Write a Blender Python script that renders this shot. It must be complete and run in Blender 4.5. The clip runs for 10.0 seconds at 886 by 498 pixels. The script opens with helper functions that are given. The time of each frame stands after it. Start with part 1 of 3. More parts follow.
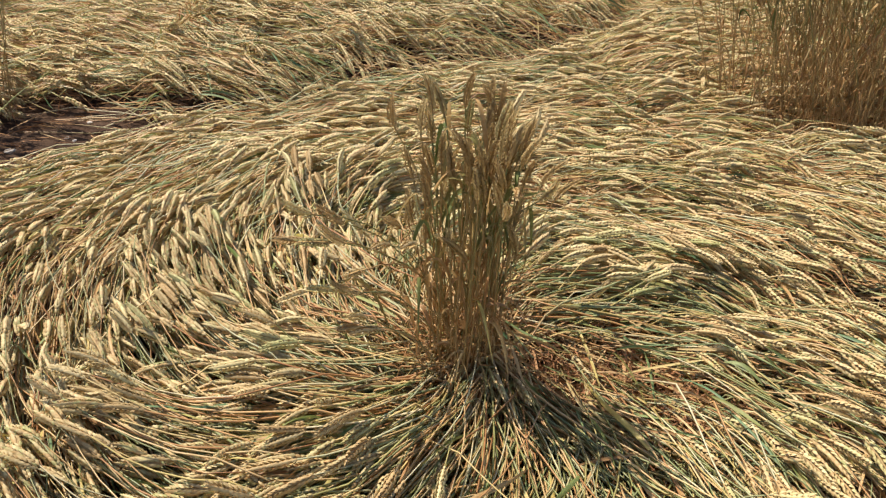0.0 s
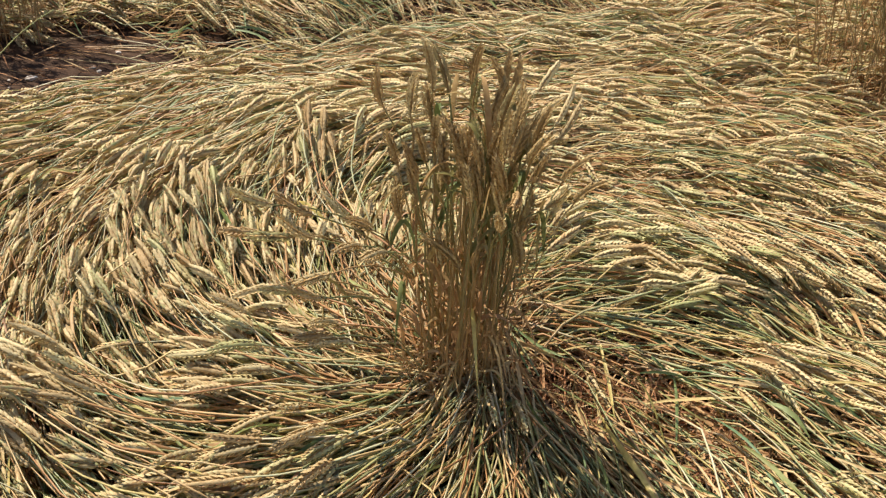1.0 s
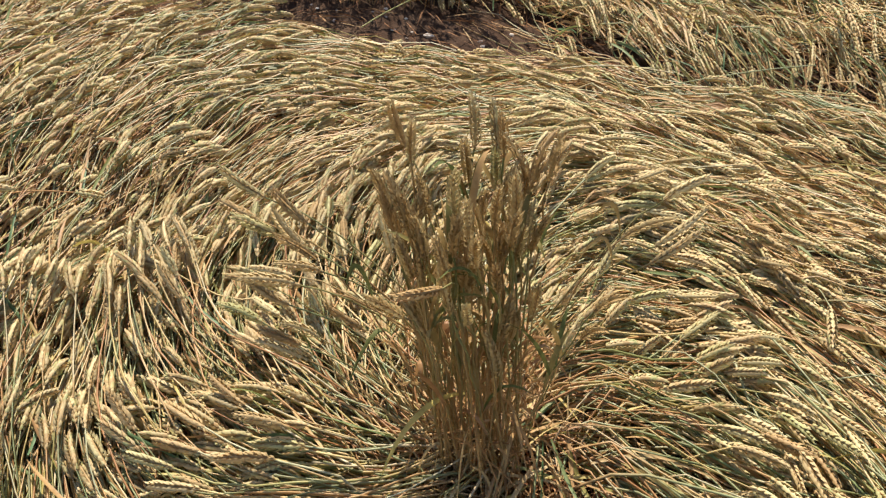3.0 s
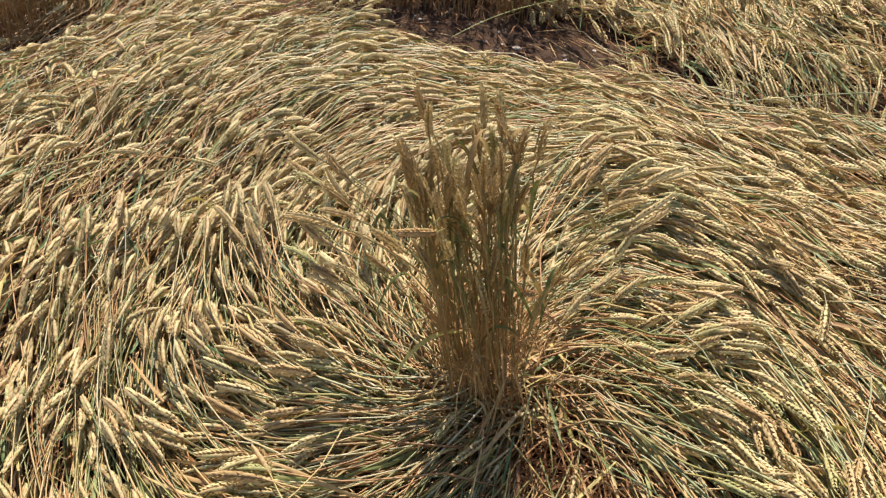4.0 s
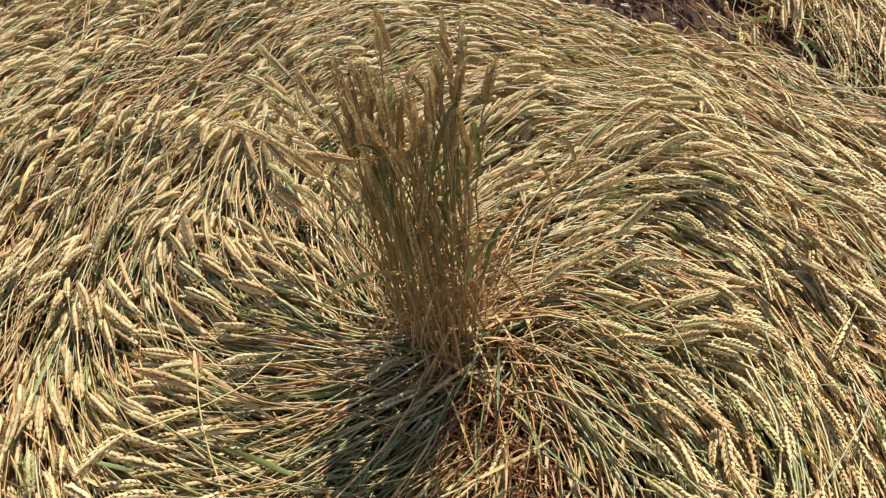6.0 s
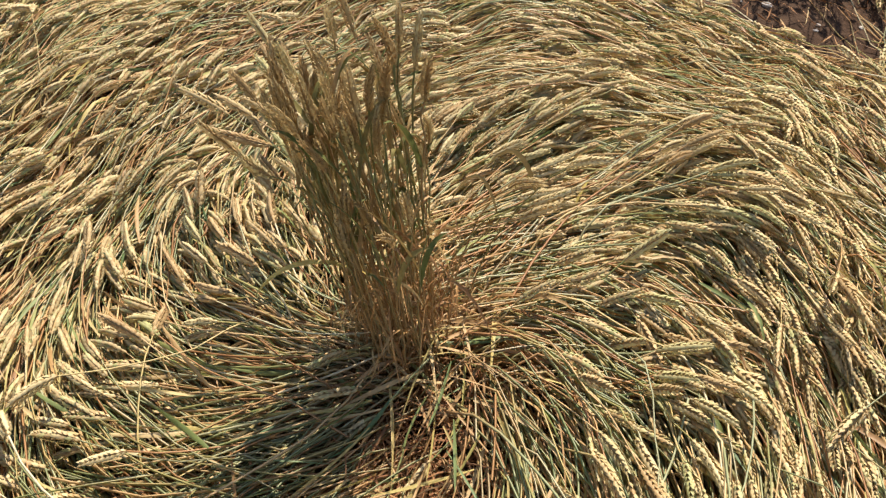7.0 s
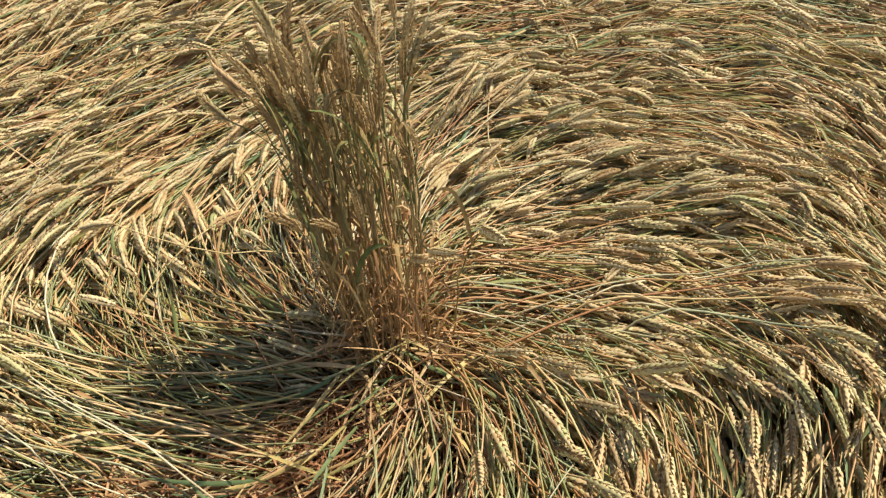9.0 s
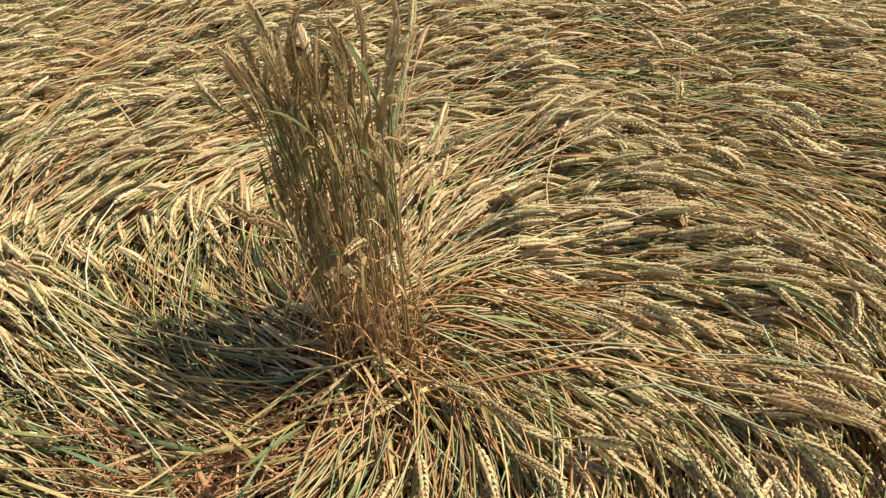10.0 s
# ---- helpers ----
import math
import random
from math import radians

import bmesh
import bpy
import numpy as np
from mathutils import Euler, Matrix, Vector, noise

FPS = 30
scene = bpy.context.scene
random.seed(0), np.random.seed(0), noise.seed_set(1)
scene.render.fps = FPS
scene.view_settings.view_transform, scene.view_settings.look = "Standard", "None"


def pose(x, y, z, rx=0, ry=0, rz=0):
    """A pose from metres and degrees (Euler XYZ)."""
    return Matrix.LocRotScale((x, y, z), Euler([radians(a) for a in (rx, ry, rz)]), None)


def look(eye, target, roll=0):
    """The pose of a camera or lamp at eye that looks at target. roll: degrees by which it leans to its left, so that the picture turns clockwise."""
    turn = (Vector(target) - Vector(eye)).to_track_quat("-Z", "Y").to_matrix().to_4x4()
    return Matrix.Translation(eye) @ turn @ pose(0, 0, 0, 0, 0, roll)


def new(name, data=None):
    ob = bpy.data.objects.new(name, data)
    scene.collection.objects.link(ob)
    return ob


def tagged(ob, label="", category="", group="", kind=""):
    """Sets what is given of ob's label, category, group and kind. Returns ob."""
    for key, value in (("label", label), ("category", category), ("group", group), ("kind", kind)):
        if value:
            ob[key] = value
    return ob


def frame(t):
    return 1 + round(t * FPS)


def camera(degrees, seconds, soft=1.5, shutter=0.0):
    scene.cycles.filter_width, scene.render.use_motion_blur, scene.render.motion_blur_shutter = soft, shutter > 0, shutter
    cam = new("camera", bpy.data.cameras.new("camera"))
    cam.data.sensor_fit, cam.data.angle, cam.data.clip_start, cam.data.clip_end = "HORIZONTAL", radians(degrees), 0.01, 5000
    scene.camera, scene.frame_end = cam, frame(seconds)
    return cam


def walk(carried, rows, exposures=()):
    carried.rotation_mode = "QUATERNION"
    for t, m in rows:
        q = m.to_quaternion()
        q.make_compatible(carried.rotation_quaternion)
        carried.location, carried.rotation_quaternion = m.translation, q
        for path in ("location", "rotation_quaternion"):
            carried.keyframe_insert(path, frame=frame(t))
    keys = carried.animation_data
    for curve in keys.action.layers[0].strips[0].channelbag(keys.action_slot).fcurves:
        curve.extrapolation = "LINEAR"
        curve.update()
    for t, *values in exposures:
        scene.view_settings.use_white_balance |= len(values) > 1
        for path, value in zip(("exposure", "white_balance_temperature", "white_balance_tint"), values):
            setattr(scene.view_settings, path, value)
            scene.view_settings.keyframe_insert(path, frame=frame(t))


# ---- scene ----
cam = camera(56.7, 10.0, soft=1.35)
METRES, EYE, TILT, LEAN, TURN = 3.79, 1.42, 0.0, 0.0, 0.0
ROWS = [
    (0.0, 0.0, 0.0, 0.0, 1.1, -31.92, -1.77),
    (0.5, 0.0093, 0.0471, -0.0129, 3.2, -34.4, -2.07),
    (1.0, 0.0357, 0.0797, -0.0119, 8.09, -36.48, -3.0),
    (1.5, 0.0859, 0.1177, -0.0088, 19.48, -36.15, -3.52),
    (2.0, 0.1189, 0.1412, -0.0063, 27.98, -35.77, -4.2),
    (2.5, 0.1507, 0.2001, -0.0177, 39.61, -37.15, -3.96),
    (2.7, 0.163, 0.2189, -0.0136, 44.62, -38.05, -3.0),
    (3.8, 0.2827, 0.2143, 0.0263, 57.31, -37.84, -2.38),
    (4.0, 0.2878, 0.21, 0.0285, 59.12, -37.65, -1.36),
    (4.5, 0.2773, 0.2078, 0.023, 58.72, -37.72, -0.24),
    (5.0, 0.2746, 0.2323, 0.0184, 53.47, -38.6, -2.69),
    (5.5, 0.2946, 0.2774, 0.0135, 60.15, -39.9, -3.97),
    (6.0, 0.3227, 0.3133, 0.0102, 73.36, -40.69, -1.23),
    (6.2, 0.3242, 0.3318, 0.0079, 77.09, -40.83, -1.16),
    (7.3, 0.3073, 0.4744, 0.0066, 96.16, -44.19, 1.26),
    (7.5, 0.308, 0.5047, 0.0025, 102.53, -45.03, 1.62),
    (8.0, 0.2969, 0.5752, 0.0064, 117.19, -46.73, 0.94),
    (8.5, 0.2612, 0.5907, 0.0046, 123.56, -45.59, 0.47),
    (9.0, 0.2281, 0.6053, 0.007, 125.41, -44.24, 0.6),
    (9.5, 0.1894, 0.6322, 0.0041, 133.02, -43.18, 1.17),
    (10.0, 0.1532, 0.6747, 0.0058, 142.93, -42.84, 1.45),
]
walk(cam, [(t, pose(0, 0, EYE, TILT, LEAN, TURN) @ pose(METRES * x, METRES * y, METRES * z, 90 + pitch, roll, yaw)) for t, x, y, z, yaw, pitch, roll in ROWS],
     exposures=((0.0, 0.76, 6800, 12), (6.2, 0.82, 6800, 12), (8.5, 0.74, 6800, 12), (10.0, 0.70, 6800, 12)))

# ---- world, sun, exposure ----
SUN_FROM = (-0.88, 0.475)          # level direction towards the sun
SUN_UP = 60.0                      # degrees
world = bpy.data.worlds.new("sky")
scene.world = world
world.use_nodes = True
wn = world.node_tree.nodes
sky = wn.new("ShaderNodeTexSky")
sky.sky_type = "NISHITA"
sky.sun_disc = False
sky.sun_elevation = radians(SUN_UP)
sky.sun_rotation = math.atan2(SUN_FROM[0], SUN_FROM[1])
world.node_tree.links.new(sky.outputs[0], wn["Background"].inputs[0])
wn["Background"].inputs[1].default_value = 0.096
sun = new("sun", bpy.data.lights.new("sun", "SUN"))
sun.data.energy = 4.1
sun.data.angle = radians(0.55)
sun.data.color = (1.0, 0.94, 0.85)
flat = math.cos(radians(SUN_UP))
sun.matrix_world = look((SUN_FROM[0] * flat * 20, SUN_FROM[1] * flat * 20, math.sin(radians(SUN_UP)) * 20), (0, 0, 0))


# ---- materials ----
def material(name):
    m = bpy.data.materials.new(name)
    m.use_nodes = True
    return m, m.node_tree.nodes, m.node_tree.links, m.node_tree.nodes["Principled BSDF"]


def ramp(nodes, stops):
    r = nodes.new("ShaderNodeValToRGB")
    while len(r.color_ramp.elements) < len(stops):
        r.color_ramp.elements.new(0.5)
    for e, (p, c) in zip(r.color_ramp.elements, stops):
        e.position, e.color = p, (*c, 1)
    return r


def mix(nodes, links, kind, fac, a, b):
    n = nodes.new("ShaderNodeMix")
    n.data_type, n.blend_type = "RGBA", kind
    for slot, v in ((0, fac), (6, a), (7, b)):
        if isinstance(v, (int, float)):
            n.inputs[slot].default_value = v
        elif isinstance(v, tuple):
            n.inputs[slot].default_value = (*v, 1)
        else:
            links.new(v, n.inputs[slot])
    return n.outputs[2]


def noise_node(nodes, links, scale, detail=3, coord="Object"):
    tc = nodes.new("ShaderNodeTexCoord")
    n = nodes.new("ShaderNodeTexNoise")
    n.inputs["Scale"].default_value = scale
    n.inputs["Detail"].default_value = detail
    links.new(tc.outputs[coord], n.inputs["Vector"])
    return n.outputs["Fac"]


def plant_material(name, stops, rough, single, root=None, translucent=0.0, mottled=0.35, gloss=0.5, reach=0.65):
    """Dry or green plant tissue: a tint per plant, blotches at two scales, a root end of its own colour."""
    m, nodes, links, bsdf = material(name)
    if single:
        rnd = nodes.new("ShaderNodeObjectInfo").outputs["Random"]
    else:
        rnd = nodes.new("ShaderNodeNewGeometry").outputs["Random Per Island"]
    col = ramp(nodes, stops)
    links.new(rnd, col.inputs[0])
    c = col.outputs[0]
    # on ears this end colour also carries painted shade between the florets
    if root:
        uv = nodes.new("ShaderNodeUVMap")
        uv.uv_map = "along"
        sep = nodes.new("ShaderNodeSeparateXYZ")
        links.new(uv.outputs[0], sep.inputs[0])
        fade = ramp(nodes, ((0.0, (0.9, 0.9, 0.9)), (reach * 0.55, (0.35, 0.35, 0.35)), (reach, (0, 0, 0))))
        links.new(sep.outputs[0], fade.inputs[0])
        c = mix(nodes, links, "MIX", fade.outputs[0], c, root)
    spots = ramp(nodes, ((0.30, (0.62, 0.55, 0.47)), (0.55, (1, 1, 1)), (0.8, (1.12, 1.1, 1.02))))
    links.new(noise_node(nodes, links, 160, 3), spots.inputs[0])
    c = mix(nodes, links, "MULTIPLY", mottled, c, spots.outputs[0])
    streak = ramp(nodes, ((0.35, (0.72, 0.68, 0.62)), (0.6, (1, 1, 1))))
    links.new(noise_node(nodes, links, 34, 2), streak.inputs[0])
    c = mix(nodes, links, "MULTIPLY", 0.6, c, streak.outputs[0])
    links.new(c, bsdf.inputs["Base Color"])
    bsdf.inputs["Roughness"].default_value = rough
    bsdf.inputs["Specular IOR Level"].default_value = gloss
    bump = nodes.new("ShaderNodeBump")
    bump.inputs["Strength"].default_value = 0.35
    bump.inputs["Distance"].default_value = 0.0008
    links.new(noise_node(nodes, links, 420, 2), bump.inputs["Height"])
    links.new(bump.outputs[0], bsdf.inputs["Normal"])
    if translucent:
        tr = nodes.new("ShaderNodeBsdfTranslucent")
        links.new(c, tr.inputs[0])
        mx = nodes.new("ShaderNodeMixShader")
        mx.inputs[0].default_value = translucent
        links.new(bsdf.outputs[0], mx.inputs[1])
        links.new(tr.outputs[0], mx.inputs[2])
        links.new(mx.outputs[0], nodes["Material Output"].inputs[0])
    return m


STRAW_TINTS = ((0.0, (0.37, 0.17, 0.065)), (0.2, (0.60, 0.37, 0.16)), (0.42, (0.76, 0.58, 0.30)), (0.60, (0.58, 0.45, 0.17)), (0.73, (0.26, 0.29, 0.10)), (0.86, (0.40, 0.42, 0.24)), (1.0, (0.82, 0.71, 0.45)))
GREEN_TINTS = ((0.0, (0.56, 0.42, 0.17)), (0.25, (0.27, 0.29, 0.10)), (0.5, (0.36, 0.38, 0.19)), (0.75, (0.19, 0.25, 0.10)), (1.0, (0.56, 0.53, 0.30)))
EAR_TINTS = ((0.0, (0.55, 0.37, 0.17)), (0.3, (0.67, 0.51, 0.26)), (0.6, (0.74, 0.605, 0.325)), (0.85, (0.63, 0.555, 0.27)), (1.0, (0.44, 0.45, 0.19)))
LEAF_TINTS = ((0.0, (0.34, 0.18, 0.08)), (0.3, (0.54, 0.34, 0.14)), (0.5, (0.68, 0.51, 0.25)), (0.68, (0.60, 0.48, 0.16)), (0.82, (0.27, 0.31, 0.10)), (1.0, (0.12, 0.22, 0.10)))
THATCH_TINTS = ((0.0, (0.30, 0.13, 0.055)), (0.5, (0.46, 0.23, 0.10)), (0.85, (0.54, 0.33, 0.15)), (1.0, (0.62, 0.45, 0.23)))
DRY_TINTS = ((0.0, (0.36, 0.19, 0.08)), (0.6, (0.52, 0.31, 0.13)), (1.0, (0.60, 0.42, 0.19)))
ROOT_BROWN = (0.38, 0.20, 0.085)
STEM_TINTS = ((0.0, (0.38, 0.18, 0.07)), (0.28, (0.56, 0.33, 0.14)), (0.48, (0.68, 0.49, 0.24)), (0.62, (0.52, 0.40, 0.15)), (0.75, (0.23, 0.26, 0.09)), (0.86, (0.34, 0.37, 0.20)), (1.0, (0.74, 0.62, 0.38)))
stem_mat = plant_material("bare_stem", STEM_TINTS, 0.45, False, ROOT_BROWN, 0.08, gloss=0.3, reach=0.6)
straw_mat = plant_material("lying_straw", STRAW_TINTS, 0.42, False, ROOT_BROWN, 0.10, gloss=0.35)
green_mat = plant_material("green_straw", GREEN_TINTS, 0.42, False, (0.42, 0.30, 0.14), 0.10, gloss=0.35, reach=0.35)
straw_one = plant_material("single_straw", STRAW_TINTS, 0.42, True, ROOT_BROWN, 0.10, gloss=0.35, reach=0.45)
STANDING_TINTS = ((0.0, (0.40, 0.25, 0.11)), (0.35, (0.46, 0.34, 0.15)), (0.65, (0.28, 0.28, 0.11)), (1.0, (0.17, 0.21, 0.09)))
straw_up = plant_material("standing_straw", STANDING_TINTS, 0.5, True, (0.50, 0.285, 0.115), 0.12, reach=0.95, gloss=0.3)
# brown glume base, darkened further to paint shade into the gaps between florets
GLUME_SHADED = (0.48, 0.33, 0.15)
ear_mat = plant_material("ripe_ear", EAR_TINTS, 0.55, False, GLUME_SHADED, 0.12, reach=0.4, mottled=0.6, gloss=0.35)
ear_one = plant_material("single_ear", EAR_TINTS, 0.55, True, GLUME_SHADED, 0.12, reach=0.4, mottled=0.6, gloss=0.35)
TUFT_TINTS = ((0.0, (0.48, 0.33, 0.15)), (0.5, (0.60, 0.45, 0.22)), (0.8, (0.68, 0.54, 0.28)), (1.0, (0.40, 0.38, 0.16)))
ear_tuft = plant_material("standing_ear", TUFT_TINTS, 0.6, True, GLUME_SHADED, 0.3, reach=0.4, mottled=0.7, gloss=0.3)
leaf_mat = plant_material("dry_leaf", LEAF_TINTS, 0.55, False, translucent=0.25)
dry_one = plant_material("dry_blade", DRY_TINTS, 0.6, True, translucent=0.25)
UPRIGHT_LEAF_TINTS = ((0.0, (0.44, 0.28, 0.12)), (0.45, (0.34, 0.25, 0.095)), (0.7, (0.20, 0.19, 0.065)), (1.0, (0.105, 0.14, 0.045)))
leaf_up = plant_material("upright_leaf", UPRIGHT_LEAF_TINTS, 0.65, True, translucent=0.2, gloss=0.15)
dry_mat = plant_material("dry_sheath", DRY_TINTS, 0.65, False, translucent=0.2, gloss=0.2)
thatch_mat = plant_material("thatch", THATCH_TINTS, 0.8, False, translucent=0.2)

yellow_leaf = plant_material("yellow_leaf", ((0.0, (0.50, 0.43, 0.10)), (1.0, (0.64, 0.50, 0.16))), 0.5, True, translucent=0.3)
green_leaf = plant_material("green_leaf", ((0.0, (0.16, 0.24, 0.07)), (1.0, (0.26, 0.32, 0.10))), 0.5, True, translucent=0.3)


def soil_material():
    m, nodes, links, bsdf = material("damp_soil")
    c = ramp(nodes, ((0.3, (0.042, 0.024, 0.015)), (0.5, (0.070, 0.042, 0.027)), (0.75, (0.115, 0.074, 0.048))))
    links.new(noise_node(nodes, links, 9, 8), c.inputs[0])
    fine = ramp(nodes, ((0.35, (0.6, 0.6, 0.6)), (0.7, (1.15, 1.1, 1.05))))
    links.new(noise_node(nodes, links, 130, 4), fine.inputs[0])
    links.new(mix(nodes, links, "MULTIPLY", 0.8, c.outputs[0], fine.outputs[0]), bsdf.inputs["Base Color"])
    bsdf.inputs["Roughness"].default_value = 0.95
    bsdf.inputs["Specular IOR Level"].default_value = 0.12
    bump = nodes.new("ShaderNodeBump")
    bump.inputs["Strength"].default_value = 0.8
    bump.inputs["Distance"].default_value = 0.012
    links.new(noise_node(nodes, links, 60, 6), bump.inputs["Height"])
    links.new(bump.outputs[0], bsdf.inputs["Normal"])
    return m


def stone_material():
    m, nodes, links, bsdf = material("pale_stone")
    c = ramp(nodes, ((0.3, (0.42, 0.36, 0.29)), (0.7, (0.66, 0.60, 0.52))))
    links.new(noise_node(nodes, links, 70, 4), c.inputs[0])
    links.new(c.outputs[0], bsdf.inputs["Base Color"])
    bsdf.inputs["Roughness"].default_value = 0.85
    return m


soil_mat, stone_mat = soil_material(), stone_material()


# ---- mesh tools ----
def tri_mesh(name, verts, tris, mat, along=None, smooth=True):
    """A mesh of triangles from arrays; along: a value per vertex, kept as a map."""
    me = bpy.data.meshes.new(name)
    verts, tris = np.asarray(verts, np.float32), np.asarray(tris, np.int32)
    n = len(tris)
    me.vertices.add(len(verts))
    me.vertices.foreach_set("co", verts.ravel())
    me.loops.add(3 * n)
    me.loops.foreach_set("vertex_index", tris.ravel())
    me.polygons.add(n)
    me.polygons.foreach_set("loop_start", np.arange(0, 3 * n, 3, dtype=np.int32))
    me.polygons.foreach_set("use_smooth", np.full(n, smooth))
    if along is not None:
        uv = me.uv_layers.new(name="along")
        co = np.zeros((3 * n, 2), np.float32)
        co[:, 0] = np.asarray(along, np.float32)[tris.ravel()]
        uv.data.foreach_set("uv", co.ravel())
    me.update(calc_edges=True)
    me.validate()
    me.materials.append(mat)
    return me


def join(chunks):
    """Many (verts, tris, along) as one."""
    vs, ts, al, base = [], [], [], 0
    for v, t, a in chunks:
        vs.append(v)
        ts.append(t + base)
        al.append(a)
        base += len(v)
    return np.concatenate(vs), np.concatenate(ts), np.concatenate(al)


def unit(v):
    return v / np.maximum(np.linalg.norm(v, axis=-1, keepdims=True), 1e-9)


def tubes(lines, radius, sides=3):
    """Tubes round many lines of K points each: lines (N, K, 3), radius (N, K)."""
    n, k, _ = lines.shape
    tang = unit(np.gradient(lines, axis=1))
    ref = np.where(np.abs(tang[..., 2:3]) > 0.8, np.array([1.0, 0.1, 0]), np.array([0.0, 0, 1]))
    a = unit(np.cross(tang, ref))
    b = np.cross(tang, a)
    ang = np.arange(sides) * 2 * np.pi / sides + 0.5
    ring = a[:, :, None] * np.cos(ang)[:, None] + b[:, :, None] * np.sin(ang)[:, None]
    v = lines[:, :, None] + ring * radius[:, :, None, None]
    i, j = np.meshgrid(np.arange(k - 1), np.arange(sides), indexing="ij")
    p, q = i * sides + j, i * sides + (j + 1) % sides
    one = np.concatenate([np.stack([p, q, q + sides], -1).reshape(-1, 3), np.stack([p, q + sides, p + sides], -1).reshape(-1, 3)])
    t = (one[None] + (np.arange(n) * k * sides)[:, None, None]).reshape(-1, 3)
    along = np.broadcast_to(np.linspace(0, 1, k)[None, :, None], (n, k, sides)).reshape(-1)
    return v.reshape(-1, 3), t, along


def ear_shape(nodes_n, seed, fat=1.0):
    """One ear of wheat, 1 long on x: ragged pointed florets on alternate sides of a rachis. Vertices, triangles and a value from a floret's base to its tip."""
    r = np.random.default_rng(seed)
    v, t, along = [], [], []
    core = 5
    for k in range(core):
        rad = 0.030 * fat * (1, 1.1, 1.1, 0.9, 0.3)[k]
        for m in range(3):
            v.append((0.93 * k / (core - 1), rad * math.cos(m * 2.094), rad * math.sin(m * 2.094)))
            along.append(0.0)
    for k in range(core - 1):
        for m in range(3):
            p, q = 3 * k + m, 3 * k + (m + 1) % 3
            t += [(p, q, q + 3), (p, q + 3, p + 3)]
    for k in range(nodes_n):
        u = k / (nodes_n - 1)
        size = fat * (0.62 + 0.38 * min(1, u / 0.15)) * (1 - 0.42 * max(0, (u - 0.65) / 0.35)) * r.uniform(0.94, 1.06)
        side = 1 if k % 2 == 0 else -1
        for f in range(2):
            phi = (f - 0.5) * 1.45 + r.normal(0, 0.06)
            out = radians(r.normal(24, 4))
            d = np.array([math.cos(out), math.sin(out) * side * math.cos(phi), math.sin(out) * math.sin(phi)])
            away = np.array([0.0, side * math.cos(phi), math.sin(phi)])
            away = unit(away - d * away.dot(d))
            e = np.cross(d, away)
            o = np.array([0.93 * (k + r.uniform(-0.06, 0.06)) / nodes_n, 0.026 * side * size, 0.022 * math.sin(phi) * size])
            length, wide = 0.190 * size * r.uniform(0.9, 1.12), 0.044 * size
            mid = o + d * length * 0.45
            b = len(v)
            v += [tuple(o), tuple(mid + e * wide), tuple(mid + away * wide * 0.95), tuple(mid - e * wide), tuple(o + d * length * 1.06 - away * wide * 0.3)]
            along += [0.0, 0.4, 0.6, 0.4, 1.0]
            t += [(b, b + 1, b + 2), (b, b + 2, b + 3), (b + 4, b + 2, b + 1), (b + 4, b + 3, b + 2)]
    return np.array(v, float), np.array(t), np.array(along)


EAR_FINE = [ear_shape(19, k, 1.05) for k in (1, 2, 3, 4)]
EAR_MID = [ear_shape(16, k, 1.14) for k in (5, 6, 7)]
EAR_PLAIN = [ear_shape(12, k, 1.3) for k in (8, 9)]


def ears(shape, origin, along_axis, up, length, width, bend, swing, roll):
    """Many ears: each from its origin along an axis, bent down and sideways."""
    tv, tt, ta = shape
    n, m = len(origin), len(tv)
    side = unit(np.cross(up, along_axis))
    top = np.cross(along_axis, side)
    c, s = np.cos(roll)[:, None], np.sin(roll)[:, None]
    x = tv[None, :, 0] * length[:, None]
    y = (tv[None, :, 1] * c - tv[None, :, 2] * s) * width[:, None]
    z = (tv[None, :, 1] * s + tv[None, :, 2] * c) * width[:, None]
    y = y + swing[:, None] * x * x
    z = z - bend[:, None] * x * x
    v = origin[:, None] + along_axis[:, None] * x[..., None] + side[:, None] * y[..., None] + top[:, None] * z[..., None]
    t = (tt[None] + (np.arange(n) * m)[:, None, None]).reshape(-1, 3)
    return v.reshape(-1, 3), t, np.tile(ta, n)


def ribbons(lines, width, turn):
    """Leaves: folded blades along many lines (N, K, 3), turned about their length by turn (N, K)."""
    n, k, _ = lines.shape
    tang = unit(np.gradient(lines, axis=1))
    a = unit(np.cross(tang, np.array([0.03, 0.02, 1.0])))
    b = np.cross(a, tang)
    s = a * np.cos(turn)[..., None] + b * np.sin(turn)[..., None]
    u = np.cross(s, tang)
    taper = np.sin(np.linspace(0.35, np.pi - 0.03, k)) ** 0.7
    w = width[:, None] * taper[None]
    v = np.stack([lines - s * w[..., None], lines + u * w[..., None] * 0.35, lines + s * w[..., None]], 2)
    i, j = np.meshgrid(np.arange(k - 1), np.arange(2), indexing="ij")
    p = i * 3 + j
    one = np.concatenate([np.stack([p, p + 1, p + 4], -1).reshape(-1, 3), np.stack([p, p + 4, p + 3], -1).reshape(-1, 3)])
    t = (one[None] + (np.arange(n) * k * 3)[:, None, None]).reshape(-1, 3)
    along = np.broadcast_to(np.linspace(0, 1, k)[None, :, None], (n, k, 3)).reshape(-1)
    return v.reshape(-1, 3), t, along


# ---- the lie of the wheat ----
rng = np.random.default_rng(7)
CENTRE = np.array([0.09, 1.62])


